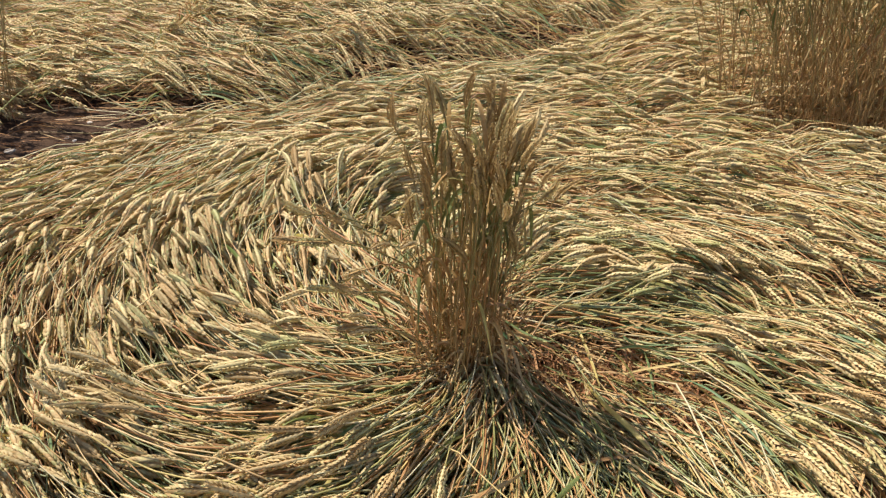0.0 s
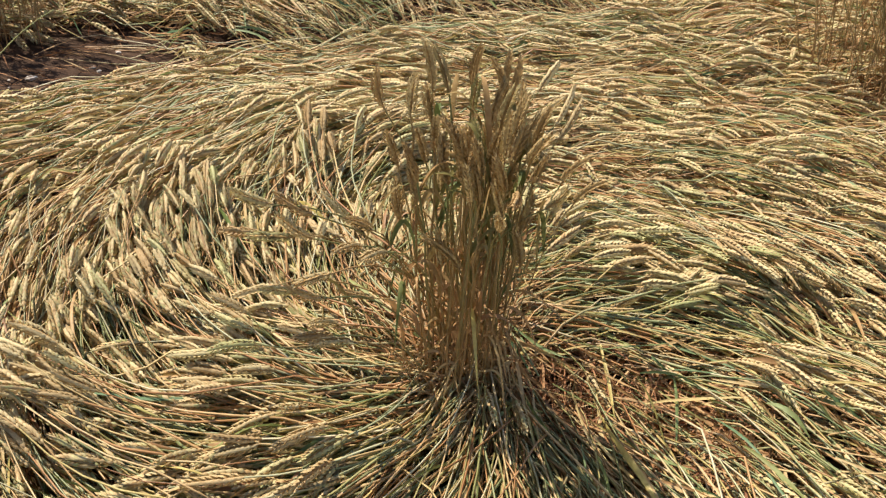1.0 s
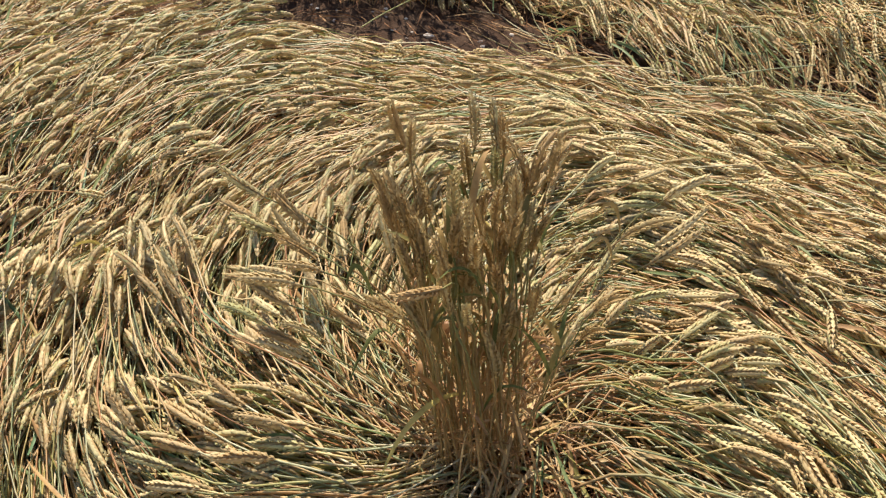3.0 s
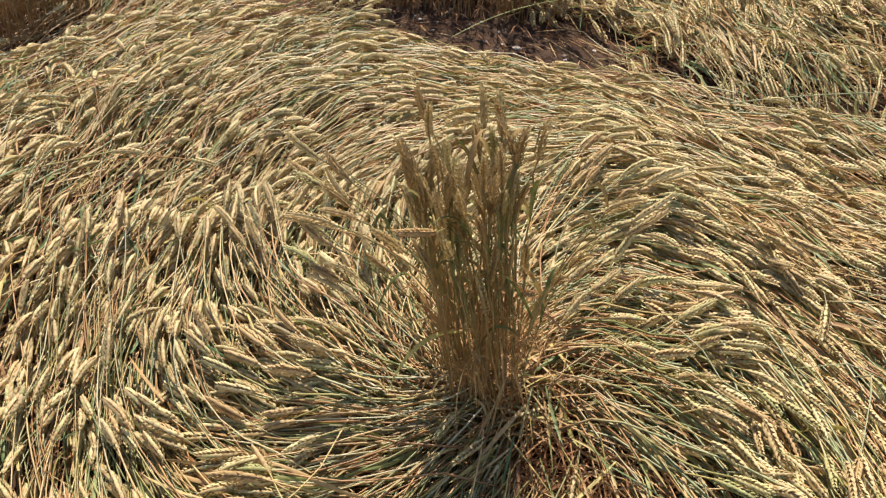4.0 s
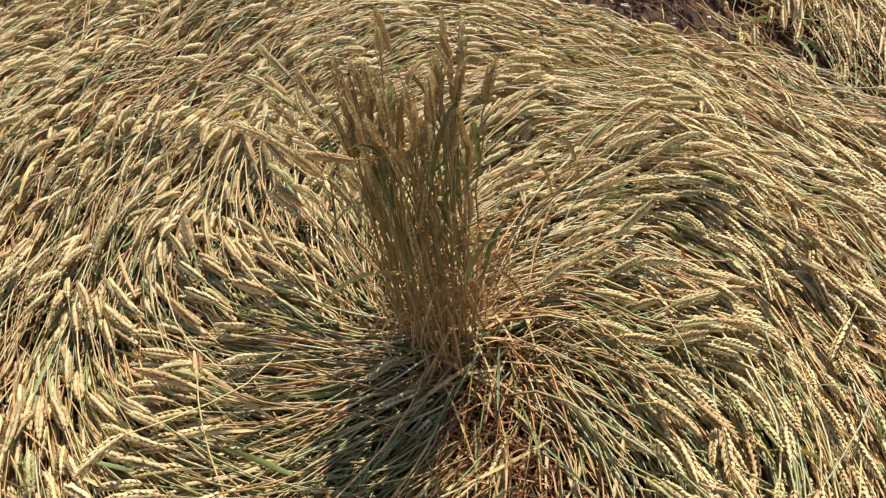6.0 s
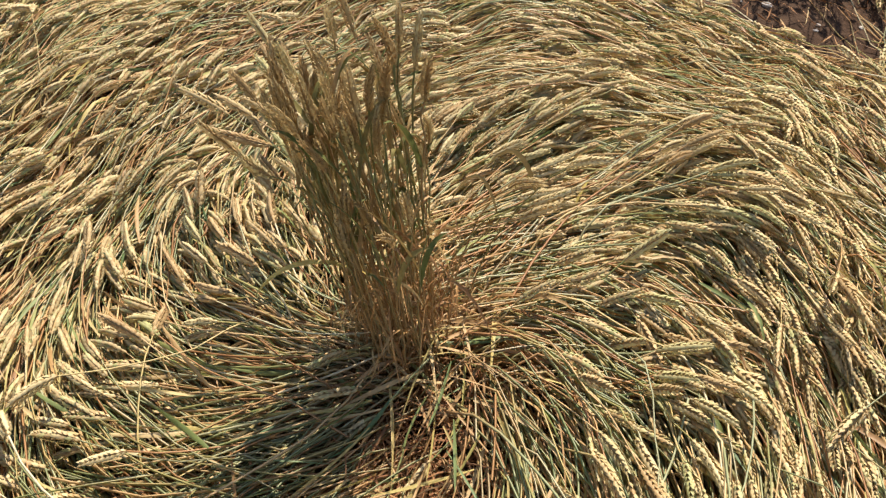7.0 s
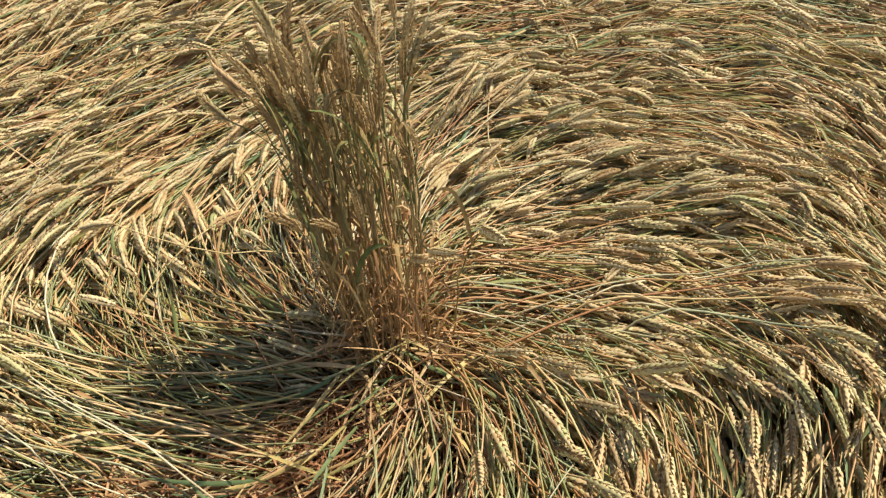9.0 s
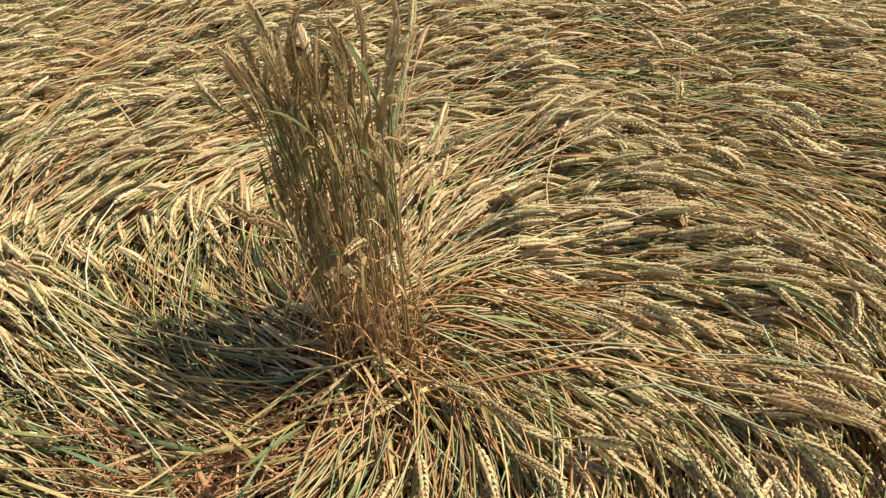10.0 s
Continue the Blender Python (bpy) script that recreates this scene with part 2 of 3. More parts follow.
def ripple(x, y, scale, seed):
    """Smooth random waves, about -1 to 1."""
    r = np.random.default_rng(seed)
    out = 0 * x
    for _ in range(7):
        a, f, p = r.uniform(0, 2 * np.pi), scale * r.uniform(0.6, 1.7), r.uniform(0, 2 * np.pi)
        out = out + np.sin((x * np.cos(a) + y * np.sin(a)) * f * 2 * np.pi + p)
    return out / 3.2


def polar(x, y):
    dx, dy = x - CENTRE[0], y - CENTRE[1]
    return np.hypot(dx, dy), np.arctan2(dy, dx)


EDGE_X = [-4.0, -1.30, -0.73, -0.40, 0.40, 0.79, 1.66, 3.0]
EDGE_Y = [2.2, 2.91, 3.12, 3.50, 3.95, 4.33, 5.05, 6.2]


def beyond(x, y):
    """Metres past the seam where the second swath of wheat begins."""
    return (y - np.interp(x, EDGE_X, EDGE_Y)) * 0.85


def trough(x, y):
    """Near 1 in the dark trough that runs along the seam."""
    return 0.8 * np.exp(-((beyond(x, y) - 0.09) / 0.11) ** 2) * (x > -1.15) * (x < 1.0)


def heading(x, y):
    """The way in which the wheat lies, in radians: a clockwise whorl, and a second swath past the seam."""
    r, pol = polar(x, y)
    deg = np.degrees(pol)
    knee = np.interp(deg, [-180, -150, -110, -83, -50, -10, 20, 40, 110, 122, 132, 165, 180], [0.84, 0.80, 0.78, 0.72, 1.0, 1.0, 0.78, 0.60, 0.58, 0.74, 1.02, 1.02, 0.84])
    w = np.clip((r - knee + 0.22) / 0.44, 0, 1)
    w = w * w * (3 - 2 * w)
    inner = np.interp(r, [0, 0.2, 0.5, 1.0], [10, 20, 25, 42])
    inner = inner - 24 * np.exp(-((deg + 82) / 32) ** 2) + 8 * np.exp(-(((deg + 360) % 360 - 178) / 18) ** 2)
    outer = np.interp(deg, [-180, -165, -142, -111, -83, -40, 0, 31, 53, 87, 127, 150, 165, 180], [64, 60, 70, 86, 95, 66, 66, 76, 64, 82, 106, 104, 76, 64])
    a = pol - np.radians(inner * (1 - w) + outer * w) + 0.13 * ripple(x, y, 1.5, 3)
    far = np.clip((y - 2.7) / 0.6, 0, 1) * np.clip((x + 0.2) / 0.8, 0, 1)
    ax, ay = np.cos(a) * (1 - far) + np.cos(0.1) * far, np.sin(a) * (1 - far) + np.sin(0.1) * far
    a = np.arctan2(ay, ax)
    b = np.radians(-18) + 0.16 * ripple(x, y, 0.9, 5)
    return np.where(beyond(x, y) > 0, b, a)


def hollow(x, y):
    """1 in the small gaps of the mat and in the open side of the fan, else 0."""
    r, pol = polar(x, y)
    fan = np.exp(-((pol + 0.75) / 0.7) ** 2) * np.clip((0.72 - r) / 0.25, 0, 1)
    gaps = 0 * x
    for cx, cy, size in ((-0.51, 2.19, 0.07), (-1.29, 1.73, 0.10), (-1.10, 1.47, 0.07), (0.20, 1.95, 0.06), (0.31, 2.03, 0.06), (-0.96, 2.54, 0.10), (0.22, 2.60, 0.07)):
        gaps = np.maximum(gaps, np.exp(-(((x - cx) ** 2 + (y - cy) ** 2) / size ** 2) ** 2))
    fan = np.maximum(fan, 1.6 * gaps)
    return np.maximum(np.clip((ripple(x, y, 1.9, 17) - 0.72) / 0.35, 0, 1) * np.clip((r - 0.85) / 0.3, 0, 1), 0.55 * fan)


def open_side(x, y):
    """1 in the open side of the fan round the tuft, where few stems cover the dead leaves."""
    r, pol = polar(x, y)
    return np.exp(-((pol + 0.40) / 0.70) ** 4) * np.clip((0.78 - r) / 0.22, 0, 1)


def bare(x, y):
    """1 within the patch of bare soil, falling to 0 round it."""
    ax, ay, bx, by = -2.72, 2.29, -1.47, 3.04
    f = np.clip(((x - ax) * (bx - ax) + (y - ay) * (by - ay)) / ((bx - ax) ** 2 + (by - ay) ** 2), 0, 1)
    d = np.hypot(x - ax - f * (bx - ax), y - ay - f * (by - ay)) + 0.03 * ripple(x, y, 2.5, 9)
    feet = np.exp(-(((x - 1.74) / 0.46) ** 2 + ((y - 3.24) / 0.26) ** 2) ** 2) + np.exp(-(((x + 2.78) / 0.34) ** 2 + ((y - 1.12) / 0.34) ** 2) ** 2)
    return np.maximum(np.clip((0.32 - d) / 0.10, 0, 1), 0.9 * np.clip(feet, 0, 1))


def greenness(x, y):
    """The share of plants that are still green."""
    r, pol = polar(x, y)
    g = 0.08 + 0.34 * np.exp(-((r - 0.68) / 0.20) ** 2) + 0.15 * np.clip(ripple(x, y, 0.9, 29), 0, 1)
    for cx, cy, size, most in ((-1.89, 2.11, 0.35, 0.6), (-0.6, 3.46, 0.35, 0.6), (0.2, 3.9, 0.4, 0.5), (0.46, 1.28, 0.28, 0.5), (0.45, 1.95, 0.3, 0.4), (-0.45, 1.35, 0.3, 0.25)):
        g = g + most * np.exp(-((x - cx) ** 2 + (y - cy) ** 2) / size ** 2)
    return np.clip(g * np.clip((r - 0.15) / 0.35, 0.25, 1), 0, 0.85)


def soil_z(x, y):
    return 0.012 * ripple(x, y, 0.9, 11) + 0.006 * ripple(x, y, 3.5, 12)


def mat_z(x, y):
    """Height of the top of the lying wheat."""
    r, pol = polar(x, y)
    z = 0.130 + 0.022 * ripple(x, y, 0.8, 13) + 0.015 * ripple(x, y, 2.4, 14)
    z = z + 0.055 * np.exp(-(r / 0.30) ** 2)
    z = z * (1 - 0.35 * np.exp(-(((x + 1.75) / 0.5) ** 2 + ((y - 2.6) / 0.35) ** 2)))
    z = z + 0.030 * np.exp(-((r - 0.85) / 0.18) ** 2) * np.clip(np.cos(pol - 2.75), 0, 1)
    z = z - 0.045 * hollow(x, y) + 0.025 * np.exp(-((x + 0.1) ** 2 + (y - 2.35) ** 2) / 0.16)
    z = z + (0.11 * np.clip((beyond(x, y) - 0.1) / 0.35, 0, 1) - 0.075 * np.exp(-((beyond(x, y) - 0.06) / 0.15) ** 2)) * (x > -1.3) * (x < 1.0)
    return np.maximum(z * (1 - 0.8 * bare(x, y)), 0.02)


def in_plan(x, y):
    """The stretch of field that is laid with wheat."""
    west = np.interp(y, [-0.75, 0, 0.5, 0.75, 1.5, 2.5, 3.5, 4.5, 5.3], [-0.7, -1.4, -2.6, -3.5, -3.4, -3.1, -2.7, -2.7, -0.6])
    east = np.interp(y, [-0.75, 0, 0.75, 1.25, 2.0, 3.0, 3.5, 4.5, 5.3], [0.7, 0.8, 1.1, 1.5, 1.8, 2.1, 2.6, 2.6, 3.0])
    return (x > west) & (x < east) & (y > -0.8) & (y < 5.4)


def scatter(per_m2, box):
    """Jittered grid points over a box."""
    x0, y0, x1, y1 = box
    step = 1 / math.sqrt(per_m2)
    gx, gy = np.meshgrid(np.arange(x0, x1, step), np.arange(y0, y1, step))
    p = np.stack([gx.ravel(), gy.ravel()], -1)
    return p + rng.uniform(-0.6, 0.6, p.shape) * step


def backward(tip, length, steps, stray):
    """Lines from root to tip: stiff arcs, found by going back from the tips against the lie of the wheat."""
    a = heading(tip[:, 0], tip[:, 1])
    back = tip - (0.7 * length)[:, None] * np.stack([np.cos(a), np.sin(a)], -1)
    across = (beyond(tip[:, 0], tip[:, 1]) > 0) != (beyond(back[:, 0], back[:, 1]) > 0)
    r, _ = polar(back[:, 0], back[:, 1])
    turn = np.where(across | (r < 0.15), 0, heading(back[:, 0], back[:, 1]) - a)
    turn = np.clip((turn + np.pi) % (2 * np.pi) - np.pi, -0.75, 0.75) / 0.7
    turn = turn * np.clip(polar(tip[:, 0], tip[:, 1])[0] / 0.8, 0.3, 1)
    pts, p = [tip], tip.copy()
    h = (length / (steps - 1))[:, None]
    for i in range(steps - 1):
        c = a + stray + turn * i / (steps - 1)
        p = p - h * np.stack([np.cos(c), np.sin(c)], -1)
        pts.append(p)
    return np.stack(pts[::-1], 1)


FIELD = (-3.6, -1.1, 3.0, 5.7)
tips = np.concatenate([scatter(600, FIELD), scatter(480, (-0.75, 1.9, 0.25, 2.6)), scatter(200, (-0.9, 0.75, 0.8, 2.4))])
keep = in_plan(tips[:, 0], tips[:, 1])
tips = tips[keep]
tr, tp = polar(tips[:, 0], tips[:, 1])
start = 0.42 + 0.30 * np.cos(np.clip(tp + 0.62, -1.6, 1.6)) - 0.06
chance = np.clip((tr - start + 0.16) / 0.24, 0.04, 1) * (1 - bare(tips[:, 0], tips[:, 1]))
tb = beyond(tips[:, 0], tips[:, 1])
chance = chance * np.where((tb > 0) & (tips[:, 0] > -1.3), np.clip(0.10 + tb / 0.40, 0.08, 1), 1)
chance = chance * (1 - 0.70 * np.clip((ripple(tips[:, 0], tips[:, 1], 1.25, 23) - 0.2) / 0.5, 0, 1) * np.where(tr < 1.1, 0.5, np.where((tips[:, 1] > 1.7) & (tips[:, 0] > -0.7) & (tr < 1.9), 0.4, 1)))
chance = chance * (1 - 0.6 * open_side(tips[:, 0], tips[:, 1]))
chance = chance * np.interp(tr, [0.95, 1.25], [1.0, 0.64])
chance = chance * (1 - 0.75 * hollow(tips[:, 0], tips[:, 1])) * np.interp(tips[:, 0], [-2.4, -1.3], [0.62, 1.0])
tips = tips[rng.uniform(size=len(tips)) < chance]
N = len(tips)
tr, tp = polar(tips[:, 0], tips[:, 1])
tb = beyond(tips[:, 0], tips[:, 1])
# plants lie in bundles that share a turn and a height
knots = scatter(42, FIELD)
bundle = np.concatenate([np.argmin(((tips[a:a + 500, None] - knots[None]) ** 2).sum(-1), 1) for a in range(0, N, 500)])
b_turn, b_up = rng.normal(0, 0.15, len(knots)), rng.normal(0, 0.32, len(knots))
layer = np.clip(rng.uniform(size=N) * 0.8 + 0.1 + b_up[bundle], -0.3, 1.35)
stray = rng.normal(0, 0.12, N) + b_turn[bundle] + (rng.uniform(size=N) < 0.11) * rng.normal(0, 0.5, N)
tangle = np.exp(-(((tips[:, 0] + 2.1) / 0.35) ** 2 + ((tips[:, 1] - 0.95) / 0.35) ** 2))
stray = stray + tangle * rng.normal(0, 0.9, N)
length = rng.uniform(0.38, 0.74, N)
stray = stray + (tr < 0.7) * rng.normal(0, 0.05, N)
length = np.where(tr < 1.0, np.minimum(length, np.maximum(tr - rng.uniform(0.03, 0.3, N), 0.12) * 1.12), length)
sector = (tr < 1.1) & (np.abs(tp + 0.22) < 0.6) & (rng.uniform(size=N) < 0.7)
length = np.where(sector, np.minimum(length, rng.uniform(0.16, 0.3, N)), length)
K = 8
flat_lines = backward(tips, length, K, stray)
x, y = flat_lines[..., 0], flat_lines[..., 1]
s = np.linspace(0, 1, K)[None]
wob = rng.normal(0, 0.006, (N, 1)) * np.sin(s * np.pi) + rng.normal(0, 0.003, (N, 1)) * np.sin(s * 2 * np.pi)
across = heading(x[:, 4], y[:, 4]) + np.pi / 2
x, y = x + wob * np.cos(across)[:, None], y + wob * np.sin(across)[:, None]
hub = np.exp(-(polar(x[:, 0], y[:, 0])[0] / 0.28) ** 2)[:, None]
early = np.minimum(1, 0.15 + 0.60 * hub + s / (0.25 + 0.25 * np.clip(layer[:, None], 0, 1)))
rise = np.where(rng.uniform(size=(N, 1)) < 0.5, early, 0.22 + 0.78 * s ** 0.7)
z = np.maximum(mat_z(x, y) + (layer[:, None] - 0.55) * 0.09 + 0.01 * np.sin(s * 3 + layer[:, None] * 20), 0.012)
z = soil_z(x, y) + z * rise
perk = 0.05 + 0.5 * np.exp(-((tr - 0.85) / 0.2) ** 2) * np.clip(np.cos(tp - 2.75), 0, 1) * rng.uniform(0, 1, N)
lift = (rng.uniform(size=N) < 0.10) * rng.uniform(0.0, 0.05, N) + perk * 0.09
z = z + lift[:, None] * s ** 4
lines = np.stack([x, y, z], -1)
thick = rng.uniform(0.0015, 0.0027, N)[:, None] * np.linspace(1.15, 0.8, K)[None]
axis = unit(lines[:, -1] - lines[:, -2])
pitch = rng.normal(-0.10, 0.11, N) + perk * 0.4
pitch = pitch - 0.7 * np.clip(1 - (tb - 0.05) / 0.7, 0, 1) * (tb > 0) * (tips[:, 0] > -1.3)
axis = unit(axis * np.array([1, 1, 0.6]) + np.array([0, 0, 1.0]) * pitch[:, None])
e_len = rng.uniform(0.080, 0.116, N)
e_wid = rng.uniform(0.090, 0.115, N)
bend, swing, roll = rng.normal(1.4, 1.0, N), rng.normal(0, 0.7, N), rng.uniform(0, np.pi, N)
UP = np.array([0.0, 0, 1.0])
near = (tr < 1.05)
mid = ~near & (np.hypot(tips[:, 0] + 0.1, tips[:, 1] - 1.7) < 2.15)


def ear_set(shapes, pick):
    out = []
    for k, shape in enumerate(shapes):
        i = np.flatnonzero(pick & (np.arange(N) % len(shapes) == k))
        if len(i):
            out.append(ears(shape, lines[i, -1], axis[i], np.broadcast_to(UP, (len(i), 3)), e_len[i], e_wid[i], bend[i], swing[i], roll[i]))
    return join(out)


# ---- the ground ----
def ground():
    bm = bmesh.new()
    n = 90
    rows = []
    xs = np.concatenate([[-300, -40, -10], np.linspace(-4, 4, n), [10, 40, 300]])
    ys = np.concatenate([[-300, -40, -8], np.linspace(-2, 6.5, n), [12, 40, 300]])
    for yy in ys:
        rows.append([bm.verts.new((xx, yy, float(soil_z(np.float64(xx), np.float64(yy))))) for xx in xs])
    for a, b in zip(rows, rows[1:]):
        for i in range(len(xs) - 1):
            bm.faces.new((a[i], a[i + 1], b[i + 1], b[i]))
    me = bpy.data.meshes.new("ground")
    bm.to_mesh(me)
    bm.free()
    me.materials.append(soil_mat)
    me.polygons.foreach_set("use_smooth", [True] * len(me.polygons))
    return tagged(new("ground", me), "dark brown bare soil under the flattened wheat", "ground", kind="structure")


ground()


def child(name, me, parent, label="", kind=""):
    ob = new(name, me)
    ob.parent = parent
    return tagged(ob, label, kind=kind)


# ---- flattened wheat ----
whorl = tagged(new("flattened_wheat"), "ripe wheat flattened into a clockwise whorl on the soil", "flattened wheat", kind="stuff")
swath = tagged(new("flattened_wheat"), "second swath of flattened ripe wheat lying past a seam", "flattened wheat", kind="stuff")

green = rng.uniform(size=N) < greenness(x[:, K // 2], y[:, K // 2])
order = np.argsort(-(layer + 0.4 * (tr < 0.9)))
chosen = [i for i in order if 0.35 < tr[i] < 1.0 and tb[i] < 0][:300]
single = np.zeros(N, bool)
single[chosen] = True
for thing, mask in ((whorl, tb <= 0), (swath, tb > 0)):
    m = mask & ~single
    for pick, mat, label in ((m & ~green, straw_mat, "golden lying straw"), (m & green, green_mat, "grey-green lying straw")):
        v, t, a = tubes(lines[pick], thick[pick])
        child("straw", tri_mesh("straw", v, t, mat, a), thing, label, "stuff")
    sets = [ear_set(shape, m & pick) for shape, pick in ((EAR_FINE, near), (EAR_MID, mid), (EAR_PLAIN, ~near & ~mid)) if (m & pick).any()]
    v, t, a = join(sets)
    child("ear", tri_mesh("ear", v, t, ear_mat, a), thing, "pale ripe wheat ears", "stuff")
for i in chosen:
    v, t, a = tubes(lines[i:i + 1], thick[i:i + 1], 4)
    stalk = child("wheat_stalk", tri_mesh("wheat_stalk", v, t, straw_one, a), whorl)
    v, t, a = ear_set(EAR_FINE, np.arange(N) == i)
    child("ear", tri_mesh("ear", v, t, ear_one, a), stalk)

# stems without ears, low in the mat, so that it is closed
low = np.concatenate([scatter(330, FIELD), scatter(800, (-0.75, 0.8, 0.85, 2.4)), scatter(450, (-0.65, 1.95, 0.3, 2.7))])
low = low[(rng.uniform(size=len(low)) > 0.92 * open_side(low[:, 0], low[:, 1])) & in_plan(low[:, 0], low[:, 1]) & (rng.uniform(size=len(low)) > bare(low[:, 0], low[:, 1]))]
low = low[rng.uniform(size=len(low)) < np.clip(polar(low[:, 0], low[:, 1])[0] / 0.45, 0.3, 1) * (1 - 0.6 * hollow(low[:, 0], low[:, 1])) * (1 - trough(low[:, 0], low[:, 1]))]
n = len(low)
lr, lp = polar(low[:, 0], low[:, 1])
short = (np.abs(lp + 0.22) < 0.6) & (lr > 0.45) & (rng.uniform(size=n) < 0.8)
ll = backward(low, np.where(short, rng.uniform(0.1, 0.24, n), np.where(lr < 0.9, lr * rng.uniform(0.65, 1.0, n), rng.uniform(0.3, 0.55, n))), 5, np.where(lr < 0.9, rng.normal(0, 0.17, n), rng.normal(0, 0.25, n)))
s7 = np.linspace(0, 1, 5)[None]
lz = soil_z(ll[..., 0], ll[..., 1]) + mat_z(ll[..., 0], ll[..., 1]) * (rng.uniform(0.45, 1.04, n) + 0.20 * (lr < 0.55))[:, None] * np.minimum(1, 0.2 + 0.5 * np.exp(-(polar(ll[:, :1, 0], ll[:, :1, 1])[0] / 0.25) ** 2) + s7 / 0.4)
ll = np.concatenate([ll, lz[..., None]], -1)
lt = (rng.uniform(0.0014, 0.0027, n) + 0.0004 * (lr < 0.9))[:, None] * np.ones((1, 5))
lb = beyond(low[:, 0], low[:, 1]) > 0
lg = rng.uniform(size=n) < greenness(low[:, 0], low[:, 1])
for thing, m in ((whorl, ~lb), (swath, lb)):
    for pick, mat, label in ((m & ~lg, stem_mat, "bare straw stems deep in the lying wheat"), (m & lg, green_mat, "green stems deep in the lying wheat")):
        v, t, a = tubes(ll[pick], lt[pick])
        child("stem", tri_mesh("stem", v, t, mat, a), thing, label, "stuff")


# the flattened field goes on more coarsely all round
wide = scatter(200, (-6.5, -3.5, 6.0, 8.0))
wide = wide[~in_plan(wide[:, 0], wide[:, 1]) & (np.hypot(wide[:, 0] + 0.2, wide[:, 1] - 2.2) < 5.4) & (bare(wide[:, 0], wide[:, 1]) < 0.5)]
n = len(wide)
wl = backward(wide, rng.uniform(0.4, 0.75, n), 4, rng.normal(0, 0.3, n))
wz = 0.02 + mat_z(wl[..., 0], wl[..., 1]) * rng.uniform(0.4, 1.0, n)[:, None] * np.array([0.25, 0.8, 1, 1])[None]
v, t, a = tubes(np.concatenate([wl, wz[..., None]], -1), rng.uniform(0.002, 0.0032, n)[:, None] * np.ones((1, 4)))
tagged(new("flattened_wheat", tri_mesh("outer_straw", v, t, straw_mat, a)), "flattened straw thinning out round the whorl", "flattened wheat", kind="stuff")


def leaf_lines(at, length, steps, spread, z0, z1):
    n = len(at)
    l = backward(at, length, steps, rng.normal(0, spread, n))
    ss = np.linspace(0, 1, steps)[None]
    top = mat_z(l[..., 0], l[..., 1])
    zz = soil_z(l[..., 0], l[..., 1]) + top * rng.uniform(z0, z1, n)[:, None] + rng.normal(0, 0.012, (n, 1)) * np.sin(ss * np.pi) + rng.normal(0, 0.01, (n, 1)) * ss
    return np.concatenate([l, np.maximum(zz, 0.006)[..., None]], -1)


la = np.concatenate([scatter(430, FIELD), scatter(200, (-1.6, 2.2, 1.6, 4.4))])
la = la[(rng.uniform(size=len(la)) > trough(la[:, 0], la[:, 1])) & in_plan(la[:, 0], la[:, 1]) & (rng.uniform(size=len(la)) > bare(la[:, 0], la[:, 1]))]
n = len(la)
lv = leaf_lines(la, rng.uniform(0.08, 0.24, n), 6, 0.38, 0.75, 1.12)
lturn = rng.uniform(0, 3.1, n)[:, None] + rng.normal(0, 0.8, (n, 1)) * np.linspace(0, 1, 6)[None]
lwid = rng.uniform(0.0018, 0.0054, n)
lb = beyond(la[:, 0], la[:, 1]) > 0
for thing, m in ((whorl, ~lb), (swath, lb)):
    v, t, a = ribbons(lv[m], lwid[m], lturn[m])
    child("leaf", tri_mesh("leaf", v, t, leaf_mat, a), thing, "dry tan and green leaf blades", "stuff")

curly = scatter(4200, (-0.1, 0.9, 0.85, 1.9))
curly = curly[rng.uniform(size=len(curly)) < open_side(curly[:, 0], curly[:, 1])]
th = np.concatenate([scatter(430, FIELD), scatter(500, (-0.5, 1.0, 0.6, 2.1)), scatter(800, (-0.7, 1.95, 0.4, 2.6)), curly])
th = th[in_plan(th[:, 0], th[:, 1]) & (rng.uniform(size=len(th)) > bare(th[:, 0], th[:, 1]) * 0.45)]
n = len(th)
tl = leaf_lines(th, rng.uniform(0.06, 0.18, n), 4, 0.6 + 0.9 * open_side(th[:, 0], th[:, 1]), 0.25, 0.8)
v, t, a = ribbons(tl, rng.uniform(0.0013, 0.0034, n), rng.uniform(0, 3.1, n)[:, None] + rng.normal(0, 0.7, (n, 1)) * np.linspace(0, 1, 4)[None])
tagged(new("dead_leaves", tri_mesh("dead_leaves", v, t, thatch_mat, a)), "brown withered leaves beneath the lying wheat", "dead leaves", kind="stuff")


# ---- standing wheat ----
def bezier(p0, p1, p2, p3, k):
    u = np.linspace(0, 1, k)[:, None]
    return p0 * (1 - u) ** 3 + 3 * p1 * u * (1 - u) ** 2 + 3 * p2 * u * u * (1 - u) + p3 * u ** 3


